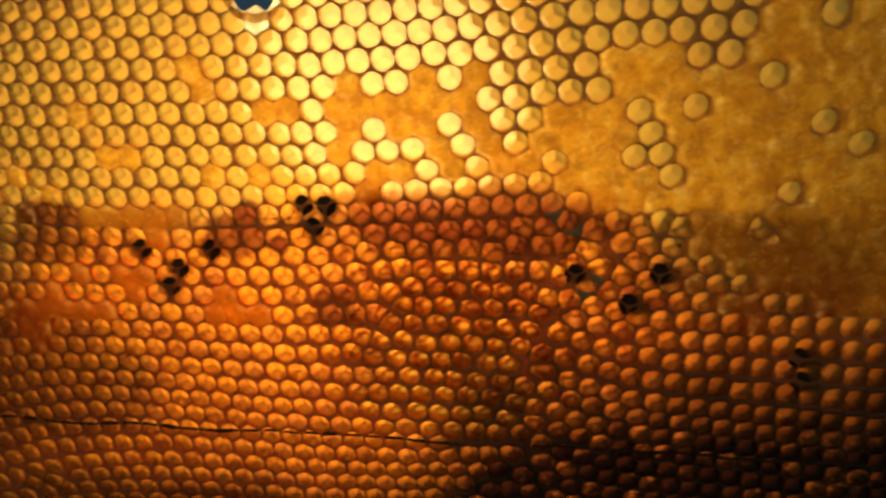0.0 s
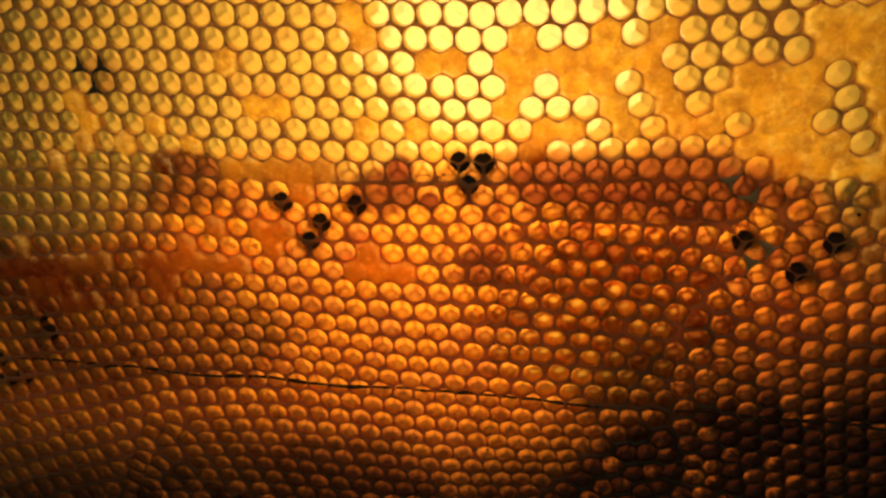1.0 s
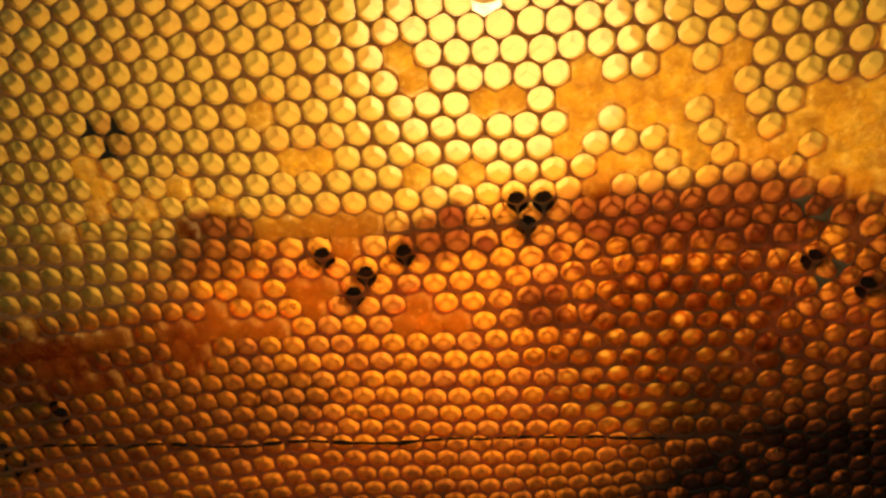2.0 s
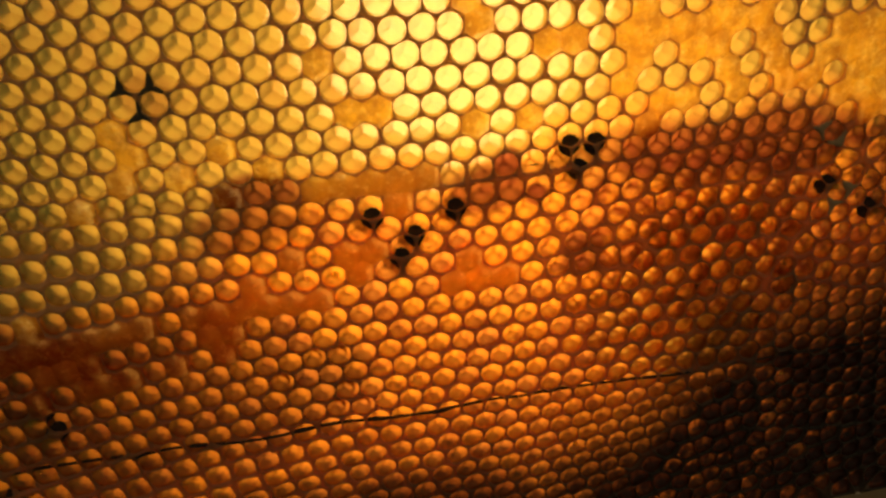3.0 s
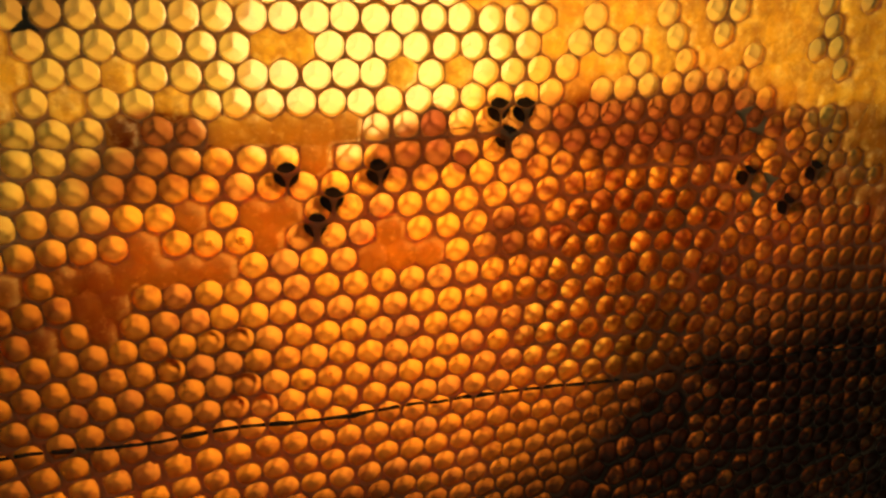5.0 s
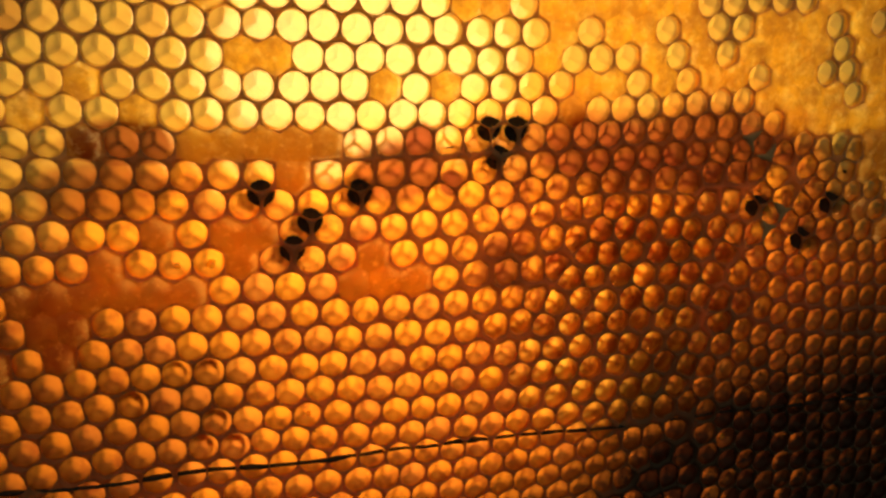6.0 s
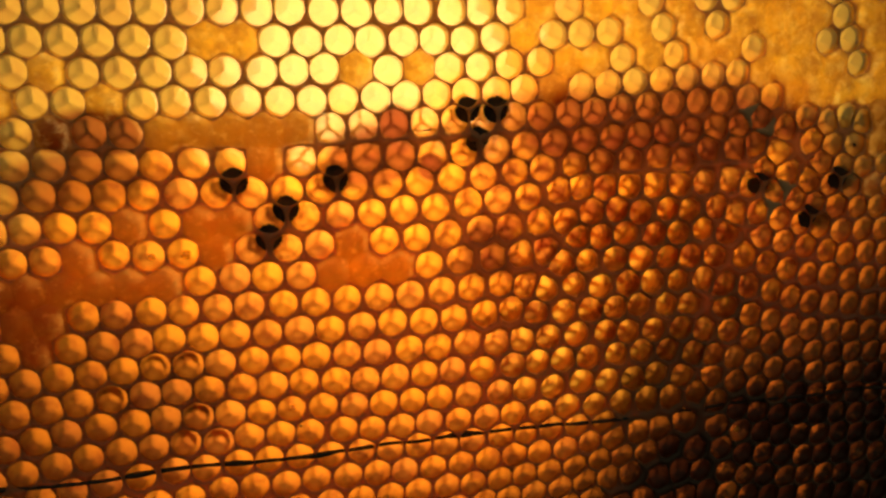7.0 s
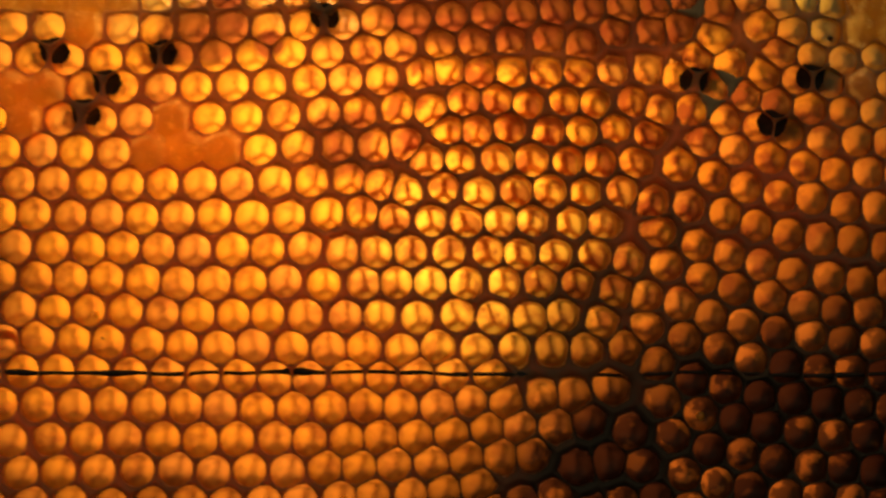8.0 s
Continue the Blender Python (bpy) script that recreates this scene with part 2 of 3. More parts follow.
mx = nt.nodes.new("ShaderNodeMixShader")
mx.inputs[0].default_value = 0.12
nt.links.new(tr.outputs[0], mx.inputs[1])
nt.links.new(gl.outputs[0], mx.inputs[2])
nt.links.new(mx.outputs[0], nt.nodes.new("ShaderNodeOutputMaterial").inputs[0])
BACKDROP, nt = nodes_of("blue_backdrop")
em = nt.nodes.new("ShaderNodeEmission")
em.inputs[0].default_value, em.inputs[1].default_value = (0.030, 0.165, 0.300, 1), 1.7
nt.links.new(em.outputs[0], nt.nodes.new("ShaderNodeOutputMaterial").inputs[0])


# ---------------------------------------------------------------- helpers for meshes
def mesh_of(name, verts, faces, mats, slots=None, smooth=None):
    me = bpy.data.meshes.new(name)
    me.from_pydata(verts, [], [f[::-1] for f in faces])
    for k in mats:
        me.materials.append(k)
    if slots:
        me.polygons.foreach_set("material_index", slots)
    if smooth:
        me.polygons.foreach_set("use_smooth", smooth)
    me.update()
    return me


def part_of(name, me, parent, label=""):
    ob = new(name, me)
    ob.parent = parent
    return tagged(ob, label) if label else ob


def bar(name, x0, x1, y0, y1, z0, z1, mat, bevel, parent):
    bm = bmesh.new()
    bmesh.ops.create_cube(bm, size=1)
    for v in bm.verts:
        v.co = Vector(((x0 + x1) / 2 + v.co.x * (x1 - x0), (y0 + y1) / 2 + v.co.y * (y1 - y0), (z0 + z1) / 2 + v.co.z * (z1 - z0)))
    bmesh.ops.bevel(bm, geom=bm.edges[:], offset=bevel, segments=2, affect="EDGES")
    me = bpy.data.meshes.new(name)
    bm.to_mesh(me)
    bm.free()
    me.materials.append(mat)
    return part_of(name, me, parent)


# ---------------------------------------------------------------- backdrop
bd = mesh_of("backdrop", [(-6, 3, -4), (6, 3, -4), (6, 3, 5), (-6, 3, 5)], [(0, 1, 2, 3)], [BACKDROP])
tagged(new("backdrop", bd), "plain blue distance far behind the comb", "backdrop", kind="structure")

# ---------------------------------------------------------------- the cells' layout
# two fields of cells meet along a seam; each is a bent hexagonal grid
# h counts half cells along a row, j counts rows downwards
UPPER = [(0.548, 289.825), (5.443, -49.327), (1.275, -26.526), (-3.325, -24.391), (-1.226, -7.624), (55.223, 1.549), (6.901, 2.298), (6.780, 0.483), (2.430, -0.515), (-1.564, 1.196), (-4.583, 0.021), (-2.760, -0.496), (-0.657, 0.034), (-0.368, -0.666), (0.206, -0.197)]
LOWER = [(1.820, 291.012), (-2.470, -39.052), (-9.678, -4.870), (22.369, 8.775), (-10.150, -3.609), (56.663, 0.794), (-2.350, -0.659), (-5.806, -7.659), (5.182, 5.846), (2.136, 2.323), (2.209, -1.455), (-3.958, -1.432), (-1.545, 1.115), (0.822, 2.087), (0.125, -0.867)]


# two smaller fields lie across the middle and towards the right end
MIDDLE = [(56.978, 275.394), (-0.874, 23.558), (1.329, -0.282), (21.048, 0.054), (-1.144, 0.083), (0.215, -0.295)]
RIGHT = [(106.983, 283.843), (4.073, 23.097), (-3.170, -3.019), (14.859, -2.224), (0.191, 1.338), (-0.272, 1.295)]
# for each field the cell at its origin, and its unit
ORIGIN = {id(UPPER): (18, 20, 6, 8), id(LOWER): (18, 20, 6, 8), id(MIDDLE): (8, 8, 5, 5), id(RIGHT): (6, 6, 3, 5)}
# where they reign, millimetres on the comb
MIDDLE_AREA = [(35, 249.5), (33, 256), (34, 266), (41, 271), (43.5, 276.5), (46, 281), (49, 285), (50, 290), (50, 296.5), (82, 296.5), (84, 290), (83.6, 283), (80.5, 272), (78, 266), (79, 261), (79, 249.5)]
RIGHT_AREA = [(87, 301), (86.5, 290), (86, 282), (83, 272), (80.5, 266), (81.5, 258), (81.5, 225), (240, 215), (240, 296), (118, 302)]


def grid_at(field, h, j):
    h0, hs, j0, js = ORIGIN[id(field)]
    h, j = (h - h0) / hs, (j - j0) / js
    deg = 5 if len(field) == 15 else 3
    x = z = 0.0
    k = 0
    for a in range(deg):
        for b in range(deg - a):
            w = h ** a * j ** b
            x, z, k = x + field[k][0] * w, z + field[k][1] * w, k + 1
    return np.array((x, z)) / 1000


def inside(p, poly):
    hit = False
    for k, (ax, az) in enumerate(poly):
        bx, bz = poly[k - 1]
        if (az > p[1]) != (bz > p[1]) and p[0] < (bx - ax) * (p[1] - az) / (bz - az) + ax:
            hit = not hit
    return hit


def at_most(step, length):
    return step * min(1.0, length / np.hypot(*step))


def cell_centre(field, h, j, hr, jr):
    """Outside the range the grid goes on straight, with cells of the usual size."""
    hc, jc = min(max(h, hr[0]), hr[1]), min(max(j, jr[0]), jr[1])
    p = grid_at(field, hc, jc)
    if h != hc:
        p = p + at_most((grid_at(field, hc + 1, jc) - grid_at(field, hc - 1, jc)) / 2, 0.00272) * (h - hc)
    if j != jc:
        p = p + at_most((grid_at(field, hc, jc + 1) - grid_at(field, hc, jc - 1)) / 2, 0.0047) * (j - jc)
    return p


X0, X1, Z0, Z1 = -0.172, 0.222, 0.1965, 0.392
rng = np.random.RandomState(4)
centres = []
AREAS = {id(MIDDLE): MIDDLE_AREA, id(RIGHT): RIGHT_AREA}
for field, hr, jr, js, odd in ((MIDDLE, (-1, 18), (-1, 10), range(-3, 12), 1), (RIGHT, (-1, 11), (-1, 7), range(-18, 12), 0), (UPPER, (-9, 47), (-5, 3), range(-26, 4), 0), (LOWER, (-3, 51), (4, 17), range(4, 34), 0)):
    for j in js:
        for h in range(-90, 130):
            if (h + j) % 2 != odd:
                continue
            p = cell_centre(field, h, j, hr, jr)
            if not (X0 < p[0] < X1 and Z0 < p[1] < Z1):
                continue
            if id(field) in AREAS:
                if not inside(p * 1000, AREAS[id(field)]):
                    continue
            elif inside(p * 1000, MIDDLE_AREA) or inside(p * 1000, RIGHT_AREA):
                continue
            rough = math.exp(-(((p[0] - 0.078) / 0.034) ** 2 + ((p[1] - 0.269) / 0.026) ** 2))
            p = p + rng.normal(0, 0.00014 + 0.00026 * rough, 2)
            if field is not MIDDLE and centres and min(np.hypot(*(np.array([c[0] for c in centres]) - p).T)) < 0.0039:
                continue
            centres.append((p, j, h))
XY = np.array([c[0] for c in centres])
# small fill-in cells where the two fields leave a gap
for gx in np.arange(X0 + 0.003, X1 - 0.002, 0.0013):
    for gz in np.arange(Z0 + 0.003, Z1 - 0.002, 0.0013):
        if np.hypot(XY[:, 0] - gx, XY[:, 1] - gz).min() > 0.0041:
            XY = np.vstack((XY, (gx, gz)))


def clip(poly, mid, n):
    out = []
    for i, a in enumerate(poly):
        b = poly[(i + 1) % len(poly)]
        da, db = (a - mid) @ n, (b - mid) @ n
        if da <= 0:
            out.append(a)
        if (da < 0 < db) or (db < 0 < da):
            out.append(a + (b - a) * (da / (da - db)))
    return out


def cell_outline(i):
    c = XY[i]
    poly = [c + np.array(o) * 0.0060 for o in ((-1, -1), (1, -1), (1, 1), (-1, 1))]
    d = np.hypot(*(XY - c).T)
    for k in np.argsort(d)[1:17]:
        if d[k] < 0.0150:
            poly = clip(poly, (c + XY[k]) / 2, (XY[k] - c) / d[k])
    return [p for n, p in enumerate(poly) if np.hypot(*(p - poly[n - 1])) > 1e-6]


OUTLINES = [cell_outline(i) for i in range(len(XY))]


def rim_level(x, z):
    """How far the cell mouths stand out or back, metres along y."""
    return 0.0009 + 0.0007 * noise.noise(Vector((x * 28, 3.1, z * 28))) + 0.00022 * noise.noise(Vector((x * 240, 7.7, z * 240)))


def cell_depth(x, z):
    deep = math.exp(-((((x - 0.062) / 0.025) ** 2 + ((z - 0.274) / 0.025) ** 2) ** 1.4))
    return 0.0020 - 0.0005 * min(1.0, max(0.0, (z - 0.300) / 0.010)) + 0.0032 * deep + 0.0003 * noise.noise(Vector((x * 90, 1.5, z * 90)))


RIDGES = [math.radians(a) for a in (90, 210, 330)]


def polar(c, poly, steps=3):
    """Angle and radius of points round the outline: its corners and points on each side."""
    out = []
    for i, p in enumerate(poly):
        q = poly[(i + 1) % len(poly)]
        for f in range(steps):
            w = p + (q - p) * (f / steps) - c
            out.append((math.atan2(w[1], w[0]), float(np.hypot(*w))))
    return out


def base_drop(a):
    """0 on the corners that stand forward, 1 on the ridges' ends."""
    return 0.5 + 0.5 * math.cos(3 * (a - math.pi / 2))


def cell_mesh(i, store):
    """One open cell: bead round the mouth, six walls, a base of three lozenges. Appends to store."""
    verts, faces, slots, smooth = store
    c = XY[i]
    o = len(verts)
    rim, dep = rim_level(*c), cell_depth(*c)
    near_packed = any(np.hypot(*(BACK[k][[0, 2]] - c)) < 0.0058 for k in packed)
    ray = polar(c, OUTLINES[i], 14 if near_packed else 3)
    if i in torn:
        return
    if i in sealed:
        # honey fills it: the base shines through to the lid, its walls darken the lid's edge
        N = len(ray)
        for a, r in ray:
            verts.append((c[0] + r * math.cos(a), rim + dep + 0.00010 * base_drop(a), c[1] + r * math.sin(a)))
        verts.append((c[0], rim + dep + 0.00026, c[1]))
        for a, r in ray:
            verts.append((c[0] + 0.98 * r * math.cos(a), rim + 0.0003, c[1] + 0.98 * r * math.sin(a)))
        for a, r in ray:
            verts.append((c[0] + 0.98 * r * math.cos(a), rim + 0.0010, c[1] + 0.98 * r * math.sin(a)))
        for k in range(N):
            b = (k + 1) % N
            faces.append((o + k, o + N, o + b))
            faces.append((o + N + 1 + k, o + 2 * N + 1 + k, o + 2 * N + 1 + b, o + N + 1 + b))
            slots.extend((3, 3))
            smooth.extend((True, True))
        return
    rad = np.array([r for _, r in ray])
    N = len(ray)
    mouth = min(0.00256, np.median(rad) * 0.93) * MOUTH[i]
    dep += DEEPER[i]
    pale = min(1.0, max(0.0, (c[1] - 0.303) / 0.009))
    # brood cells are lined with cocoons that round them off like bowls; the deep ones keep straight walls
    bowl = (1 - 0.75 * min(1.0, max(0.0, (dep - 0.0028) / 0.0012))) * (1 - 0.62 * pale)
    worn = max(0.0, min(1.0, (dep - 0.0030) / 0.0020)) * WORN[i]
    wob = {a: 1 + (0.035 + 0.06 * UNEVEN[i]) * noise.noise(Vector((1.4 * math.cos(a) + i * 3.7, 1.4 * math.sin(a), i * 0.31))) for a, _ in ray}
    low = dep - 0.00035
    fine = 5 if near_packed else 1
    down = [0.0, 0.30, 0.62, 0.88]
    taper = [0.0, -0.02, -0.09, -0.22]
    steps = [n / fine for n in range(1, 3 * fine + 1)]
    rings = [(0.0, 0), (0.00012, 1), (0.0004, 1)] + [(0.0004 + (low - 0.0004) * float(np.interp(n, range(4), down)), 2 + n) for n in steps]
    for dy, kind in rings:
        for a, r in ray:
            if kind == 0:
                rr = r
            elif kind == 1:
                rr = min(r * 0.965 * wob[a], (mouth if r < mouth * 1.38 else 0.5 * (mouth + r * 0.9)) * (1.0 if dy < 0.0002 else 0.985) * wob[a], r * 0.965)
            else:
                rr = min(r * 0.98, mouth * 1.03 * wob[a]) * (1 + float(np.interp(kind - 2, range(4), taper)) * bowl)
            x, z = c[0] + rr * math.cos(a), c[1] + rr * math.sin(a)
            verts.append((x, (rim_level(x, z) if kind == 0 else rim) + dy, z))
    # the base: from its edge to its middle
    middle = (c[0], rim + dep + 0.00036 + 0.00055 * pale - 0.00020 * bowl * (1 - pale), c[1])
    for f in ((0.0, 0.15, 0.3, 0.45, 0.6, 0.75) if near_packed else (0.0,)):
        for a, r in ray:
            rr = min(r * 0.985, mouth * 1.04) * (0.95 - 0.25 * worn) * (1 - 0.31 * bowl)
            p = (c[0] + rr * math.cos(a), rim + dep + 0.00030 * base_drop(a) * (1 - 0.85 * bowl * (1 - pale)), c[1] + rr * math.sin(a))
            verts.append(tuple(u + (v - u) * f for u, v in zip(p, middle)))
    last = (len(verts) - o) // N - 1
    wall_end = len(rings) - 1
    verts.append(middle)
    # the wax between neighbours: close behind the mouths of bowls, at the bottom of straight cells
    shelf, back = (2, 0.0008) if bowl > 0.2 else (wall_end, dep - 0.0004)
    for a, r in ray:
        x, z = c[0] + r * math.cos(a), c[1] + r * math.sin(a)
        verts.append((x, rim_level(x, z) + back, z))
    first = len(faces)
    for lv in range(last):
        for k in range(N):
            a, b = o + lv * N + k, o + lv * N + (k + 1) % N
            faces.append((a, a + N, b + N, b))
            slots.append(2 if lv < 2 else 1 if bowl > 0.2 and lv > 1 + fine or lv >= wall_end else 0)
            smooth.append(lv <= wall_end or pale < 0.5)
    for k in range(N):
        faces.append((o + last * N + k, o + last * N + N, o + last * N + (k + 1) % N))
        slots.append(1)
        smooth.append(pale < 0.5)
    if near_packed:
        for n in range(first, len(faces)):
            if slots[n] != 2:
                mid = np.mean([verts[q] for q in faces[n]], axis=0)
                if packed_behind(mid[0], mid[2]):
                    slots[n] = 4
    e = o + last * N + N + 1
    for k in range(N):
        b = (k + 1) % N
        faces.append((o + shelf * N + k, e + k, e + b, o + shelf * N + b))
        slots.append(2 if shelf == 2 else 1)
        smooth.append(True)


def cap_mesh(i, store, raise_by, rough):
    """A wax lid over one cell, slightly domed and lumpy."""
    verts, faces, slots, smooth = store
    c = XY[i]
    o = len(verts)
    ray = polar(c, OUTLINES[i])
    N = len(ray)
    for f in (1.0, 0.80, 0.42, 0.0):
        for a, r in ray if f else ray[:1]:
            x, z = c[0] + r * f * math.cos(a), c[1] + r * f * math.sin(a)
            up = min(1.0, max(0.0, (np.hypot(OPEN[:, 0] - x, OPEN[:, 1] - z).min() - 0.0034) / 0.0008)) if rough < 0.001 else 0.6
            lump = noise.noise(Vector((x * 150, 8.2, z * 150))) + 0.6 * noise.noise(Vector((x * 420, 2.2, z * 420))) + 0.4 * noise.noise(Vector((x * 1100, 5.2, z * 1100)))
            dome = 0.00042 * (1 - f * f) - 0.00012 if rough < 0.001 else 0.0
            verts.append((x, rim_level(x, z) - raise_by * up - rough * lump * up - dome * up, z))
    for lv in range(2):
        for k in range(N):
            a, b = o + lv * N + k, o + lv * N + (k + 1) % N
            faces.append((a, a + N, b + N, b))
    for k in range(N):
        faces.append((o + 2 * N + k, o + 3 * N, o + 2 * N + (k + 1) % N))
    for k in range(N):
        slots.append(0)
    slots.extend([0] * 2 * N)
    smooth.extend([True] * 3 * N)


def nearest(x, z):
    d = np.hypot(XY[:, 0] - x / 1000, XY[:, 1] - z / 1000)
    return int(d.argmin())


# the sealed honey field, the open cells left in it, and single sealed cells; millimetres on the comb
SEALED = [(43, 340), (102, 340), (105, 344), (118, 344), (126, 351), (150, 400), (230, 400), (230, 278), (126, 285), (116, 293), (111, 301), (103, 307), (93, 311), (83, 315), (45, 315), (46, 319), (41, 324), (37, 333)]
LEFT_OPEN = [(48, 336), (54, 337), (64, 337), (75, 337), (81, 337), (86, 337), (91, 337), (72, 333), (78, 333), (83, 332), (88, 332), (94, 332), (48, 326), (64, 328), (75, 328), (81, 328), (45, 322), (51, 322), (56, 322), (67, 323), (78, 323), (59, 318), (70, 319), (86, 317), (102, 327), (107, 327), (115, 330), (112, 315), (132, 314), (123, 345), (137, 345), (111, 341), (116, 340), (126, 335), (139, 326), (143, 323), (147, 325), (101, 319), (107, 319), (125, 304)]
LIDS = [(-13, 321), (-8, 321), (-35, 316), (11, 315), (22, 315), (-43, 311), (-28, 311), (47, 312), (-35, 306), (-20, 306), (-15, 306), (-10, 306), (-5, 306), (0, 305.5), (-4, 301), (-26, 291), (-15, 291), (-10, 291), (-34, 286), (-13, 286), (10, 286),
        (7, 282), (12, 281), (17, 281), (-37, 282), (-32, 282), (-26, 281), (-21, 281), (-43, 271), (-51, 270), (-44, 275), (-47, 281), (27, 329), (52, 318), (11, 337), (14, 333), (29, 330), (38, 321), (-17, 329), (13, 315)]
LEFT_OPEN += [(112.4, 297.4), (117.1, 297.5), (119.5, 292.6), (124.8, 292.7), (109.0, 302.2)]
LIDS += [(-53.7, 319.2), (-51.0, 314.6), (-53.3, 310.5), (-62.1, 305.4)]
# a stretch of capped brood towards the left end
BROOD_LIDS = [(-120, 284), (-72, 282.5), (-60, 280.5), (-50, 280.5), (-31, 283), (-31, 279), (-41, 275), (-52, 270), (-64, 266), (-86, 264.5), (-120, 264)]
CRUSTS = [(x, z, 0.75, 1, "dark propolis crust on the rims") for x, z in ((-50.0, 326.7), (-46.8, 326.6), (-49.0, 323.6))]
CRUSTS += [(x, z, 1.0, 0, "dull grey-green crust on the rims") for x, z in ((86.5, 306.5), (91.0, 303.5), (91.0, 289.0), (95.5, 291.0))]
HOLE = (0.0258, 0.3548, 0.0056)

sealed, torn, gone = set(), set(), set()
for i, c in enumerate(XY):
    if inside(c * 1000 + np.array((0, 9 * noise.noise(Vector((c[0] * 60, 4, c[1] * 60))) if c[0] > 0.100 and c[1] < 0.31 else 0)), SEALED):
        sealed.add(i)
    if inside(c * 1000, BROOD_LIDS) and noise.noise(Vector((c[0] * 110, 2.5, c[1] * 110))) > -0.22:
        sealed.add(i)
    d = math.hypot(c[0] - HOLE[0], c[1] - HOLE[1])
    if d < HOLE[2]:
        gone.add(i)
    elif d < HOLE[2] + 0.0014:
        torn.add(i)
sealed |= {nearest(*q) for q in LIDS}
sealed -= {nearest(*q) for q in LEFT_OPEN}
sealed -= torn | gone
UNEVEN = np.exp(-((XY[:, 0] - 0.064) / 0.028) ** 2 - ((XY[:, 1] - 0.278) / 0.024) ** 2)
MOUTH = 1.0 + np.clip(rng.normal(0, 0.02, len(XY)), -0.06, 0.05) - UNEVEN * rng.uniform(0.0, 0.12, len(XY))
WORN = rng.uniform(0.25, 1.0, len(XY))
DEEPER = UNEVEN * rng.uniform(-0.0014, 0.0012, len(XY))

OPEN = np.array([c for i, c in enumerate(XY) if i not in sealed])

# cells on the far side that are packed with dark pollen; millimetres on the comb
PACKED = [(-9.5, 297.3), (-2.2, 293.0), (-4.8, 288.5), (6.0, 297.5), (30.4, 308.5), (36.0, 308.7), (32.5, 304.2), (91.8, 294.2), (106.0, 292.5), (103.2, 287.5), (139.2, 272.2), (138.0, 269.3), (-81.0, 262.0), (-78.5, 258.0), (-92.8, 245.0), (-94.8, 241.4), (-85.7, 239.5)]

# a cell on the far side is centred behind a corner where three cells meet
BACK = []
for i, c in enumerate(XY):
    for a in (30, 150, 270):
        q = min(OUTLINES[i], key=lambda p: abs(math.remainder(math.atan2(p[1] - c[1], p[0] - c[0]) - math.radians(a), math.tau)))
        BACK.append((q[0], rim_level(*c) + cell_depth(*c) + 0.0004, q[1]))
BACK = np.array(BACK)
packed = []
for px, pz in PACKED:
    k = np.hypot(BACK[:, 0] - px / 1000, BACK[:, 2] - pz / 1000).argmin()
    if all(np.hypot(*(BACK[k] - BACK[q])[[0, 2]]) > 0.002 for q in packed):
        packed.append(k)


def packed_behind(x, z):
    """Whether the wax here lies against a packed cell."""
    reach = 0.00224 + 0.00022 * noise.noise(Vector((x * 260, 6.0, z * 260)))
    return any(math.hypot(BACK[k][0] - x, BACK[k][2] - z) < reach for k in packed)


# ---------------------------------------------------------------- the wooden frame and its wires
hive_frame = tagged(new("hive_frame"), "pale pine hive frame that holds the wired comb", "frame")
table = mesh_of("floor", [(-1.5, -1.5, 0.1762), (1.5, -1.5, 0.1762), (1.5, 1.5, 0.1762), (-1.5, 1.5, 0.1762)], [(0, 1, 2, 3)], [BENCH])
tagged(new("floor", table), "plain dark bench under the frame", "floor", kind="structure")
bar("bottom_bar", -0.184, 0.234, -0.004, 0.016, 0.1765, 0.1950, WOOD, 0.001, hive_frame)
bar("top_bar", -0.205, 0.255, -0.008, 0.020, 0.394, 0.413, WOOD, 0.001, hive_frame)
bar("side_bar", -0.184, -0.174, -0.010, 0.022, 0.1950, 0.394, WOOD, 0.001, hive_frame)
bar("side_bar", 0.224, 0.234, -0.010, 0.022, 0.1950, 0.394, WOOD, 0.001, hive_frame)


def wire_mesh(z, radius, depth_at):
    verts, faces = [], []
    n = 220
    for k in range(n + 1):
        x = -0.176 + 0.402 * k / n
        dz = 0.0004 * noise.noise(Vector((x * 60, 9, z))) + 0.00028 * noise.noise(Vector((x * 260, 2, z)))
        w = radius * (0.7 + 1.5 * max(0.0, noise.noise(Vector((x * 150, 5, z)))))
        for s in range(6):
            a = math.tau * s / 6
            verts.append((x, depth_at(x) + w * math.cos(a), z + dz + w * math.sin(a)))
    for k in range(n):
        for s in range(6):
            a, b = k * 6 + s, k * 6 + (s + 1) % 6
            faces.append((a, b, b + 6, a + 6))
    return mesh_of("wire", verts, faces, [STEEL], smooth=[True] * len(faces))


part_of("wire", wire_mesh(0.2478, 0.00046, lambda x: 0.0015 + 0.0015 * noise.noise(Vector((x * 70, 3.3, 0.5)))), hive_frame, "dark tarnished steel wire run through the comb")
# the upper wire lies buried on the far side and comes through in a few cells
part_of("wire", wire_mesh(0.3050, 0.00020, lambda x: 0.0066 - 0.0039 * math.exp(-((x - 0.0245) / 0.0045) ** 4)), hive_frame, "thin dark wire buried in the comb")

# ---------------------------------------------------------------- the honeycomb
honeycomb = tagged(new("honeycomb"), "backlit beeswax honeycomb of yellow and amber cells in a wired frame", "honeycomb")
NEAR = (0.022, 0.283)
order = np.argsort(np.hypot((XY[:, 0] - NEAR[0]) * 0.8, XY[:, 1] - NEAR[1]))
open_cells = [i for i in order if i not in gone]
close = set(open_cells[:300])

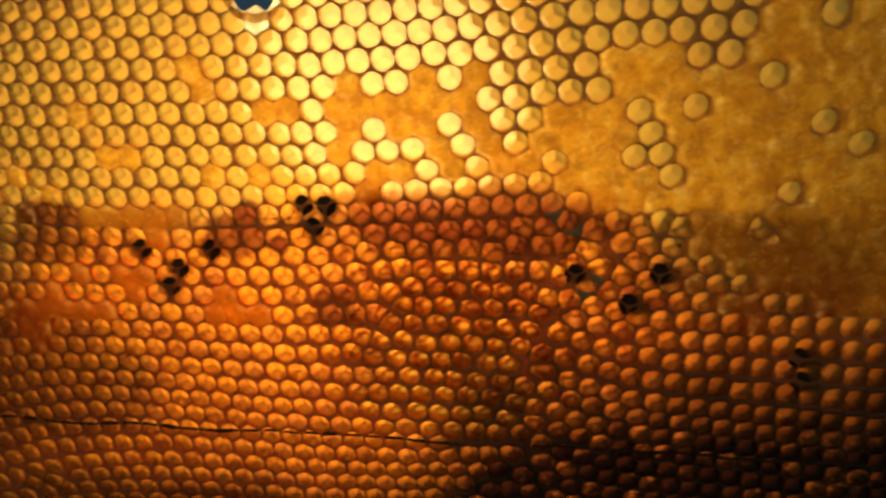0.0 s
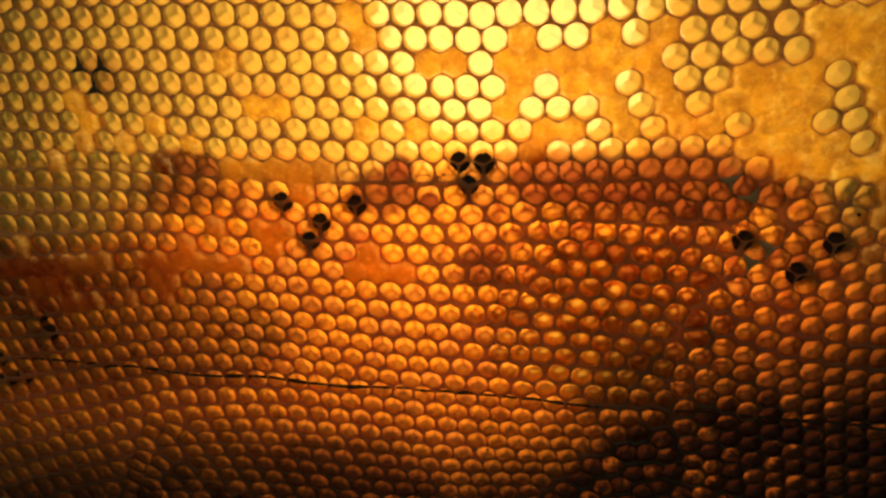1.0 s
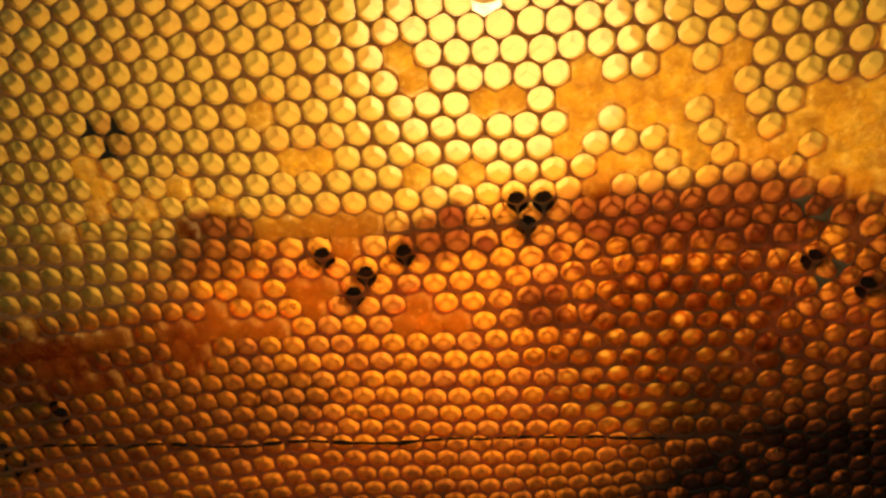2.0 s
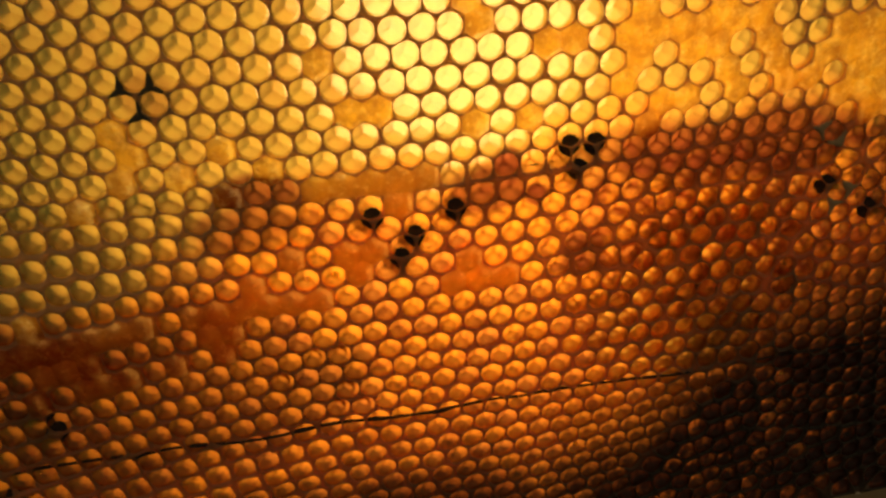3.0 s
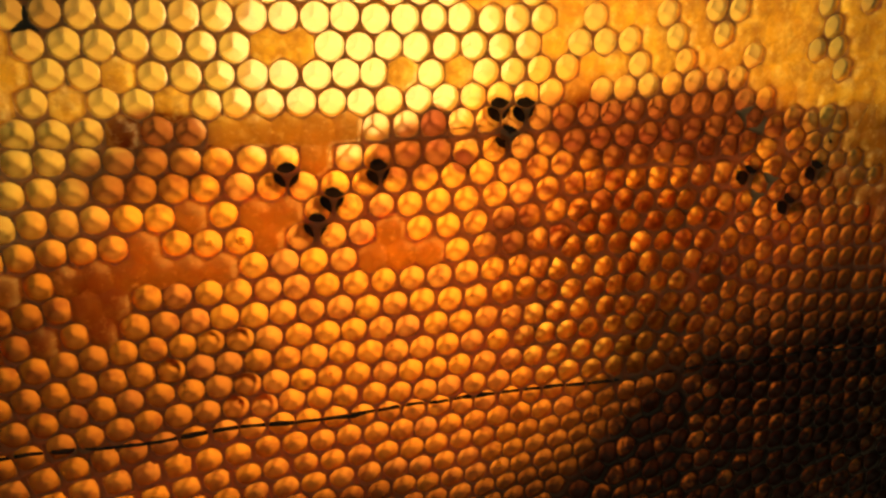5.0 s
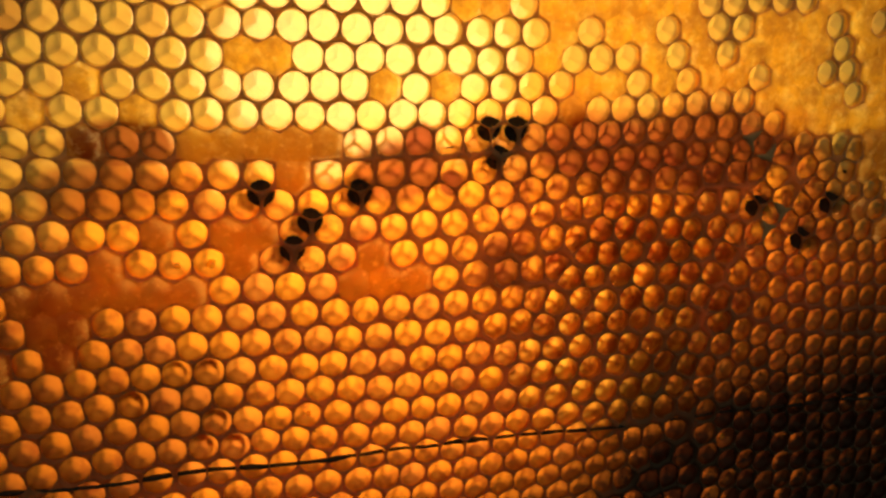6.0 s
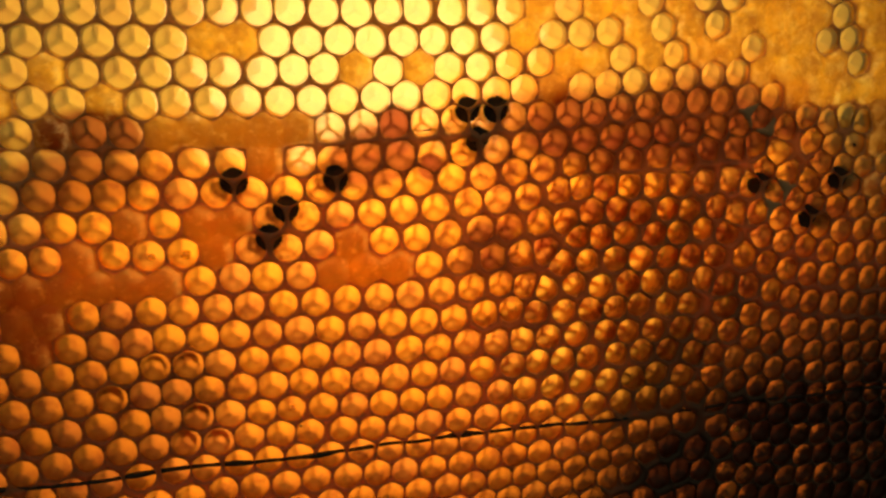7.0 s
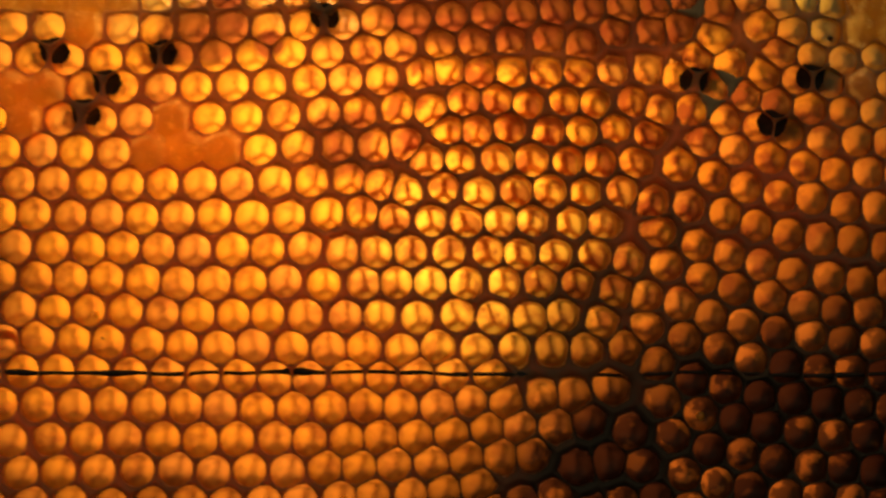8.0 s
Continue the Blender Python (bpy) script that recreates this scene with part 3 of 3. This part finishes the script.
rest = ([], [], [], [])
for i in open_cells:
    if i in torn:
        continue
    if i in close:
        store = ([], [], [], [])
        cell_mesh(i, store)
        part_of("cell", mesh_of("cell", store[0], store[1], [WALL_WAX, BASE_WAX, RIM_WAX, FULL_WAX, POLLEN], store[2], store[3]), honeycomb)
    else:
        cell_mesh(i, rest)
tagged(part_of("outer_comb", mesh_of("outer_comb", rest[0], rest[1], [WALL_WAX, BASE_WAX, RIM_WAX, FULL_WAX, POLLEN], rest[2], rest[3]), honeycomb), "wax cells towards the edges of the comb", kind="stuff")

far_lids = ([], [], [], [])
lid_order = [i for i in order if i in sealed]
for n_lid, i in enumerate(lid_order):
    if n_lid < 150:
        store = ([], [], [], [])
        cap_mesh(i, store, 0.0003, 0.00030)
        part_of("cell_cap", mesh_of("cell_cap", store[0], store[1], [CAP_WAX, RIM_WAX], store[2], store[3]), honeycomb)
    else:
        cap_mesh(i, far_lids, 0.0003, 0.00018)
tagged(part_of("far_capping", mesh_of("far_capping", far_lids[0], far_lids[1], [CAP_WAX, RIM_WAX], far_lids[2], far_lids[3]), honeycomb), "mottled golden wax cappings", kind="stuff")
for i in sorted(torn):
    store = ([], [], [], [])
    cap_mesh(i, store, 0.0002, 0.0011)
    part_of("torn_capping", mesh_of("torn_capping", store[0], store[1], [TORN_WAX], store[2], store[3]), honeycomb, "torn glossy whitish wax round a hole")

# walls of the cells on the far side: they start on the ridges of the bases
verts, faces = [], []
for i in open_cells:
    c, rim, dep = XY[i], rim_level(*XY[i]), cell_depth(*XY[i]) + DEEPER[i]
    corners = [(math.atan2(*(p - c)[::-1]), p) for p in OUTLINES[i]]
    by_hole = i in torn or math.hypot(c[0] - HOLE[0], c[1] - HOLE[1]) < HOLE[2] + 0.0085
    brood = min(1.0, max(0.0, (0.309 - c[1]) / 0.008))
    for a in RIDGES if not by_hole and (c[0] < 0.090 or brood) else ():
        q = min(corners, key=lambda w: abs(math.remainder(w[0] - a, math.tau)))[1]
        n = len(verts)
        e = q - c
        half = 0.00022 + (0.00006 + 0.00026 * UNEVEN[i]) * brood * rng.uniform(0.6, 1.3)
        s = np.array((-e[1], e[0])) / np.hypot(*e) * half
        gap, tall = 0.00035 + (0.00080 - 0.00070 * UNEVEN[i]) * brood, 0.00040
        y0, y1 = rim + dep + (0.00093 if c[1] > 0.306 else 0.00060) + gap, rim + dep + 0.00044 + gap
        for p, y in ((c + s, y0), (q + s, y1), (q + s, y1 + tall), (c + s, y0 + tall), (c - s, y0), (q - s, y1), (q - s, y1 + tall), (c - s, y0 + tall)):
            verts.append((p[0], y, p[1]))
        faces += [(n, n + 1, n + 2, n + 3), (n + 7, n + 6, n + 5, n + 4)] + ([(n, n + 4, n + 5, n + 1)] if brood else [])
tagged(part_of("back_comb", mesh_of("back_comb", verts, faces, [BACK_WAX]), honeycomb), "thin wax walls of the cells on the far side", kind="stuff")

def pollen_mesh(c, size):
    verts, faces = [(c[0], c[1] + 0.00025, c[2])], []
    for y, r in ((0.00042, size), (0.0040, size * 0.96)):
        for k in range(12):
            a = math.tau * k / 12
            w = r * (1 + 0.10 * noise.noise(Vector((c[0] * 900 + k, y * 900, c[2] * 900))))
            verts.append((c[0] + w * math.cos(a), c[1] + y, c[2] + w * math.sin(a)))
    verts.append((c[0], c[1] + 0.0045, c[2]))
    for k in range(12):
        b = (k + 1) % 12
        faces += [(0, 1 + k, 1 + b), (1 + k, 13 + k, 13 + b, 1 + b), (13 + k, 25, 13 + b)]
    return mesh_of("pollen_plug", verts, faces, [POLLEN])


for k in packed:
    part_of("pollen_plug", pollen_mesh(BACK[k], 0.00235), honeycomb, "dark packed pollen")



def lump_mesh(name, x, y, z, size, mat, seed):
    """A small uneven drop or flake."""
    bm = bmesh.new()
    bmesh.ops.create_icosphere(bm, subdivisions=3, radius=1.0)
    for v in bm.verts:
        w = 1 + 0.28 * noise.noise(v.co * 1.3 + Vector((seed, 0, 0))) + 0.10 * noise.noise(v.co * 3.7 + Vector((0, seed, 0)))
        v.co = Vector((x + v.co.x * size[0] * w, y + v.co.y * size[1] * w, z + v.co.z * size[2] * w))
    me = bpy.data.meshes.new(name)
    bm.to_mesh(me)
    bm.free()
    me.materials.append(mat)
    me.polygons.foreach_set("use_smooth", [True] * len(me.polygons))
    return me


# the round torn edge of the hole
verts, faces = [], []
for k in range(60):
    a = math.tau * k / 60
    edge = 0.0049 * (1 + 0.10 * noise.noise(Vector((2 * math.cos(a), 2 * math.sin(a), 4.0))))
    for q in range(4):
        r = edge + 0.0006 * q
        x, z = HOLE[0] + r * math.cos(a), HOLE[1] + r * math.sin(a)
        verts.append((x, 0.0014 - 0.0002 * q + 0.0006 * noise.noise(Vector((x * 500, 1.0, z * 500))), z))
for k in range(60):
    for q in range(3):
        a, b = k * 4 + q, (k + 1) % 60 * 4 + q
        faces.append((a, b, b + 1, a + 1))
part_of("torn_edge", mesh_of("torn_edge", verts, faces, [TORN_WAX], smooth=[True] * len(faces)), honeycomb, "rounded glossy edge of torn wax")

# crusts along the rims where several cells meet; millimetres on the comb
DARK_CRUST = plain("dark_crust", (0.060, 0.052, 0.032), 0.7, 0, 700, 0.4, 0.0003)
GREY_CRUST = plain("grey_crust", (0.40, 0.26, 0.12), 0.7, 0, 700, 0.3, 0.0003)


def crust_mesh(px, pz, width):
    """Flattened ribs that run from one corner of the cells along the rims."""
    at = np.array((px, pz)) / 1000
    i = int(np.hypot(*(XY - at).T).argmin())
    q = min(OUTLINES[i], key=lambda p: np.hypot(*(p - at)))
    ends = []
    for k in np.argsort(np.hypot(*(XY - at).T))[:6]:
        poly = OUTLINES[k]
        for n, p in enumerate(poly):
            for e in (poly[n - 1], poly[(n + 1) % len(poly)]):
                if np.hypot(*(p - q)) < 0.0004 and np.hypot(*(e - q)) > 0.0008 and all(np.hypot(*(e - w)) > 0.0006 for w in ends):
                    ends.append(e)
    verts, faces = [], []
    for e in ends:
        d = (e - q) / np.hypot(*(e - q))
        s = np.array((-d[1], d[0]))
        o = len(verts)
        for m in range(9):
            f = m / 8
            p = q + (e - q) * f * 0.80
            w = width * (1 - 0.75 * f) * (1 + 0.5 * noise.noise(Vector((p[0] * 900, 1.7, p[1] * 900))))
            y = rim_level(*p)
            for off, up in ((-1.0, 0.00025), (-0.6, -0.00012), (0.0, -0.00024), (0.6, -0.00012), (1.0, 0.00025)):
                v = p + s * w * off
                verts.append((v[0], y + up, v[1]))
        for m in range(8):
            for n in range(4):
                a = o + m * 5 + n
                faces.append((a, a + 5, a + 6, a + 1))
    return verts, faces


for px, pz, width, mat, words in CRUSTS:
    verts, faces = crust_mesh(px, pz, width / 1000)
    part_of("wax_crust", mesh_of("wax_crust", verts, faces, [DARK_CRUST if mat else GREY_CRUST], smooth=[True] * len(faces)), honeycomb, words)

# remains of dark cocoons in a few cells, and specks of dirt; millimetres on the comb
COCOON = plain("dark_dirt", (0.055, 0.018, 0.008), 0.5, 0, 700, 0.4, 0.0003)
COCOON_WAX = wax("cocoon", 0.80, (0.20, 0.07, 0.02), 0.3, 700, 0.0002, warm=(0.46, 0.09, 0.010), fresh=(0.46, 0.09, 0.010))
for px, pz, full in ((-24.5, 267.3, 0), (-19.2, 266.7, 0), (-31.0, 264.5, 1), (-18.4, 257.4, 1), (-20.8, 252.7, 1), (-15.4, 253.0, 1)):
    i = nearest(px, pz)
    c = XY[i]
    y = rim_level(*c) + cell_depth(*c)
    verts, faces = [], []
    for k in range(36):
        a = math.tau * k / 36
        big = 1 + 0.14 * noise.noise(Vector((math.cos(a) * 1.3 + px, math.sin(a) * 1.3, pz)))
        thick = (0.00034 + 0.00030 * full) * (0.25 + 1.1 * max(0.0, math.sin(a + 0.4))) * (1 + 0.8 * noise.noise(Vector((math.cos(a) * 2 + pz, math.sin(a) * 2, px))))
        for q in range(6):
            b = math.tau * q / 6
            w = 0.00195 * big + thick * math.cos(b)
            verts.append((c[0] + w * math.cos(a), y + 0.0010 + 0.00020 * math.sin(b), c[1] - 0.0003 + w * math.sin(a)))
    for k in range(36):
        for q in range(6):
            a, b = k * 6, (k + 1) % 36 * 6
            faces.append((a + q, b + q, b + (q + 1) % 6, a + (q + 1) % 6))
    part_of("cocoon_ring", mesh_of("cocoon_ring", verts, faces, [COCOON_WAX], smooth=[True] * len(faces)), honeycomb, "dark brown ring of an old cocoon")
for px, pz, d in ((26.6, 279.4, 0.30), (0.1, 252.8, 0.22), (-2.0, 284.0, 0.25), (112.0, 300.0, 0.4), (38.0, 270.0, 0.35)):
    c = XY[nearest(px, pz)]
    part_of("dirt_speck", lump_mesh("dirt_speck", px / 1000, rim_level(*c) + cell_depth(*c) - 0.0001, pz / 1000, (d / 1000, d / 1500, d / 1000), COCOON, px), honeycomb, "tiny dark red speck of dirt")

# drops of honey on the bases; millimetres on the comb, size
for px, pz, r in ((91.5, 241.4, 0.60), (-18.0, 284.3, 0.75), (-24.5, 284.8, 0.55), (37.0, 228.0, 0.6), (-3.0, 258.5, 0.5)):
    i = nearest(px, pz)
    c = XY[i]
    part_of("honey_drop", lump_mesh("honey_drop", c[0] + 0.0004, rim_level(*c) + cell_depth(*c), c[1] - 0.0005, (r / 1000, r / 1000, r / 1000), DROP, px), honeycomb, "glistening golden honey drop")

# ---------------------------------------------------------------- nothing but the camera moves


def motions():
    pass


motions()
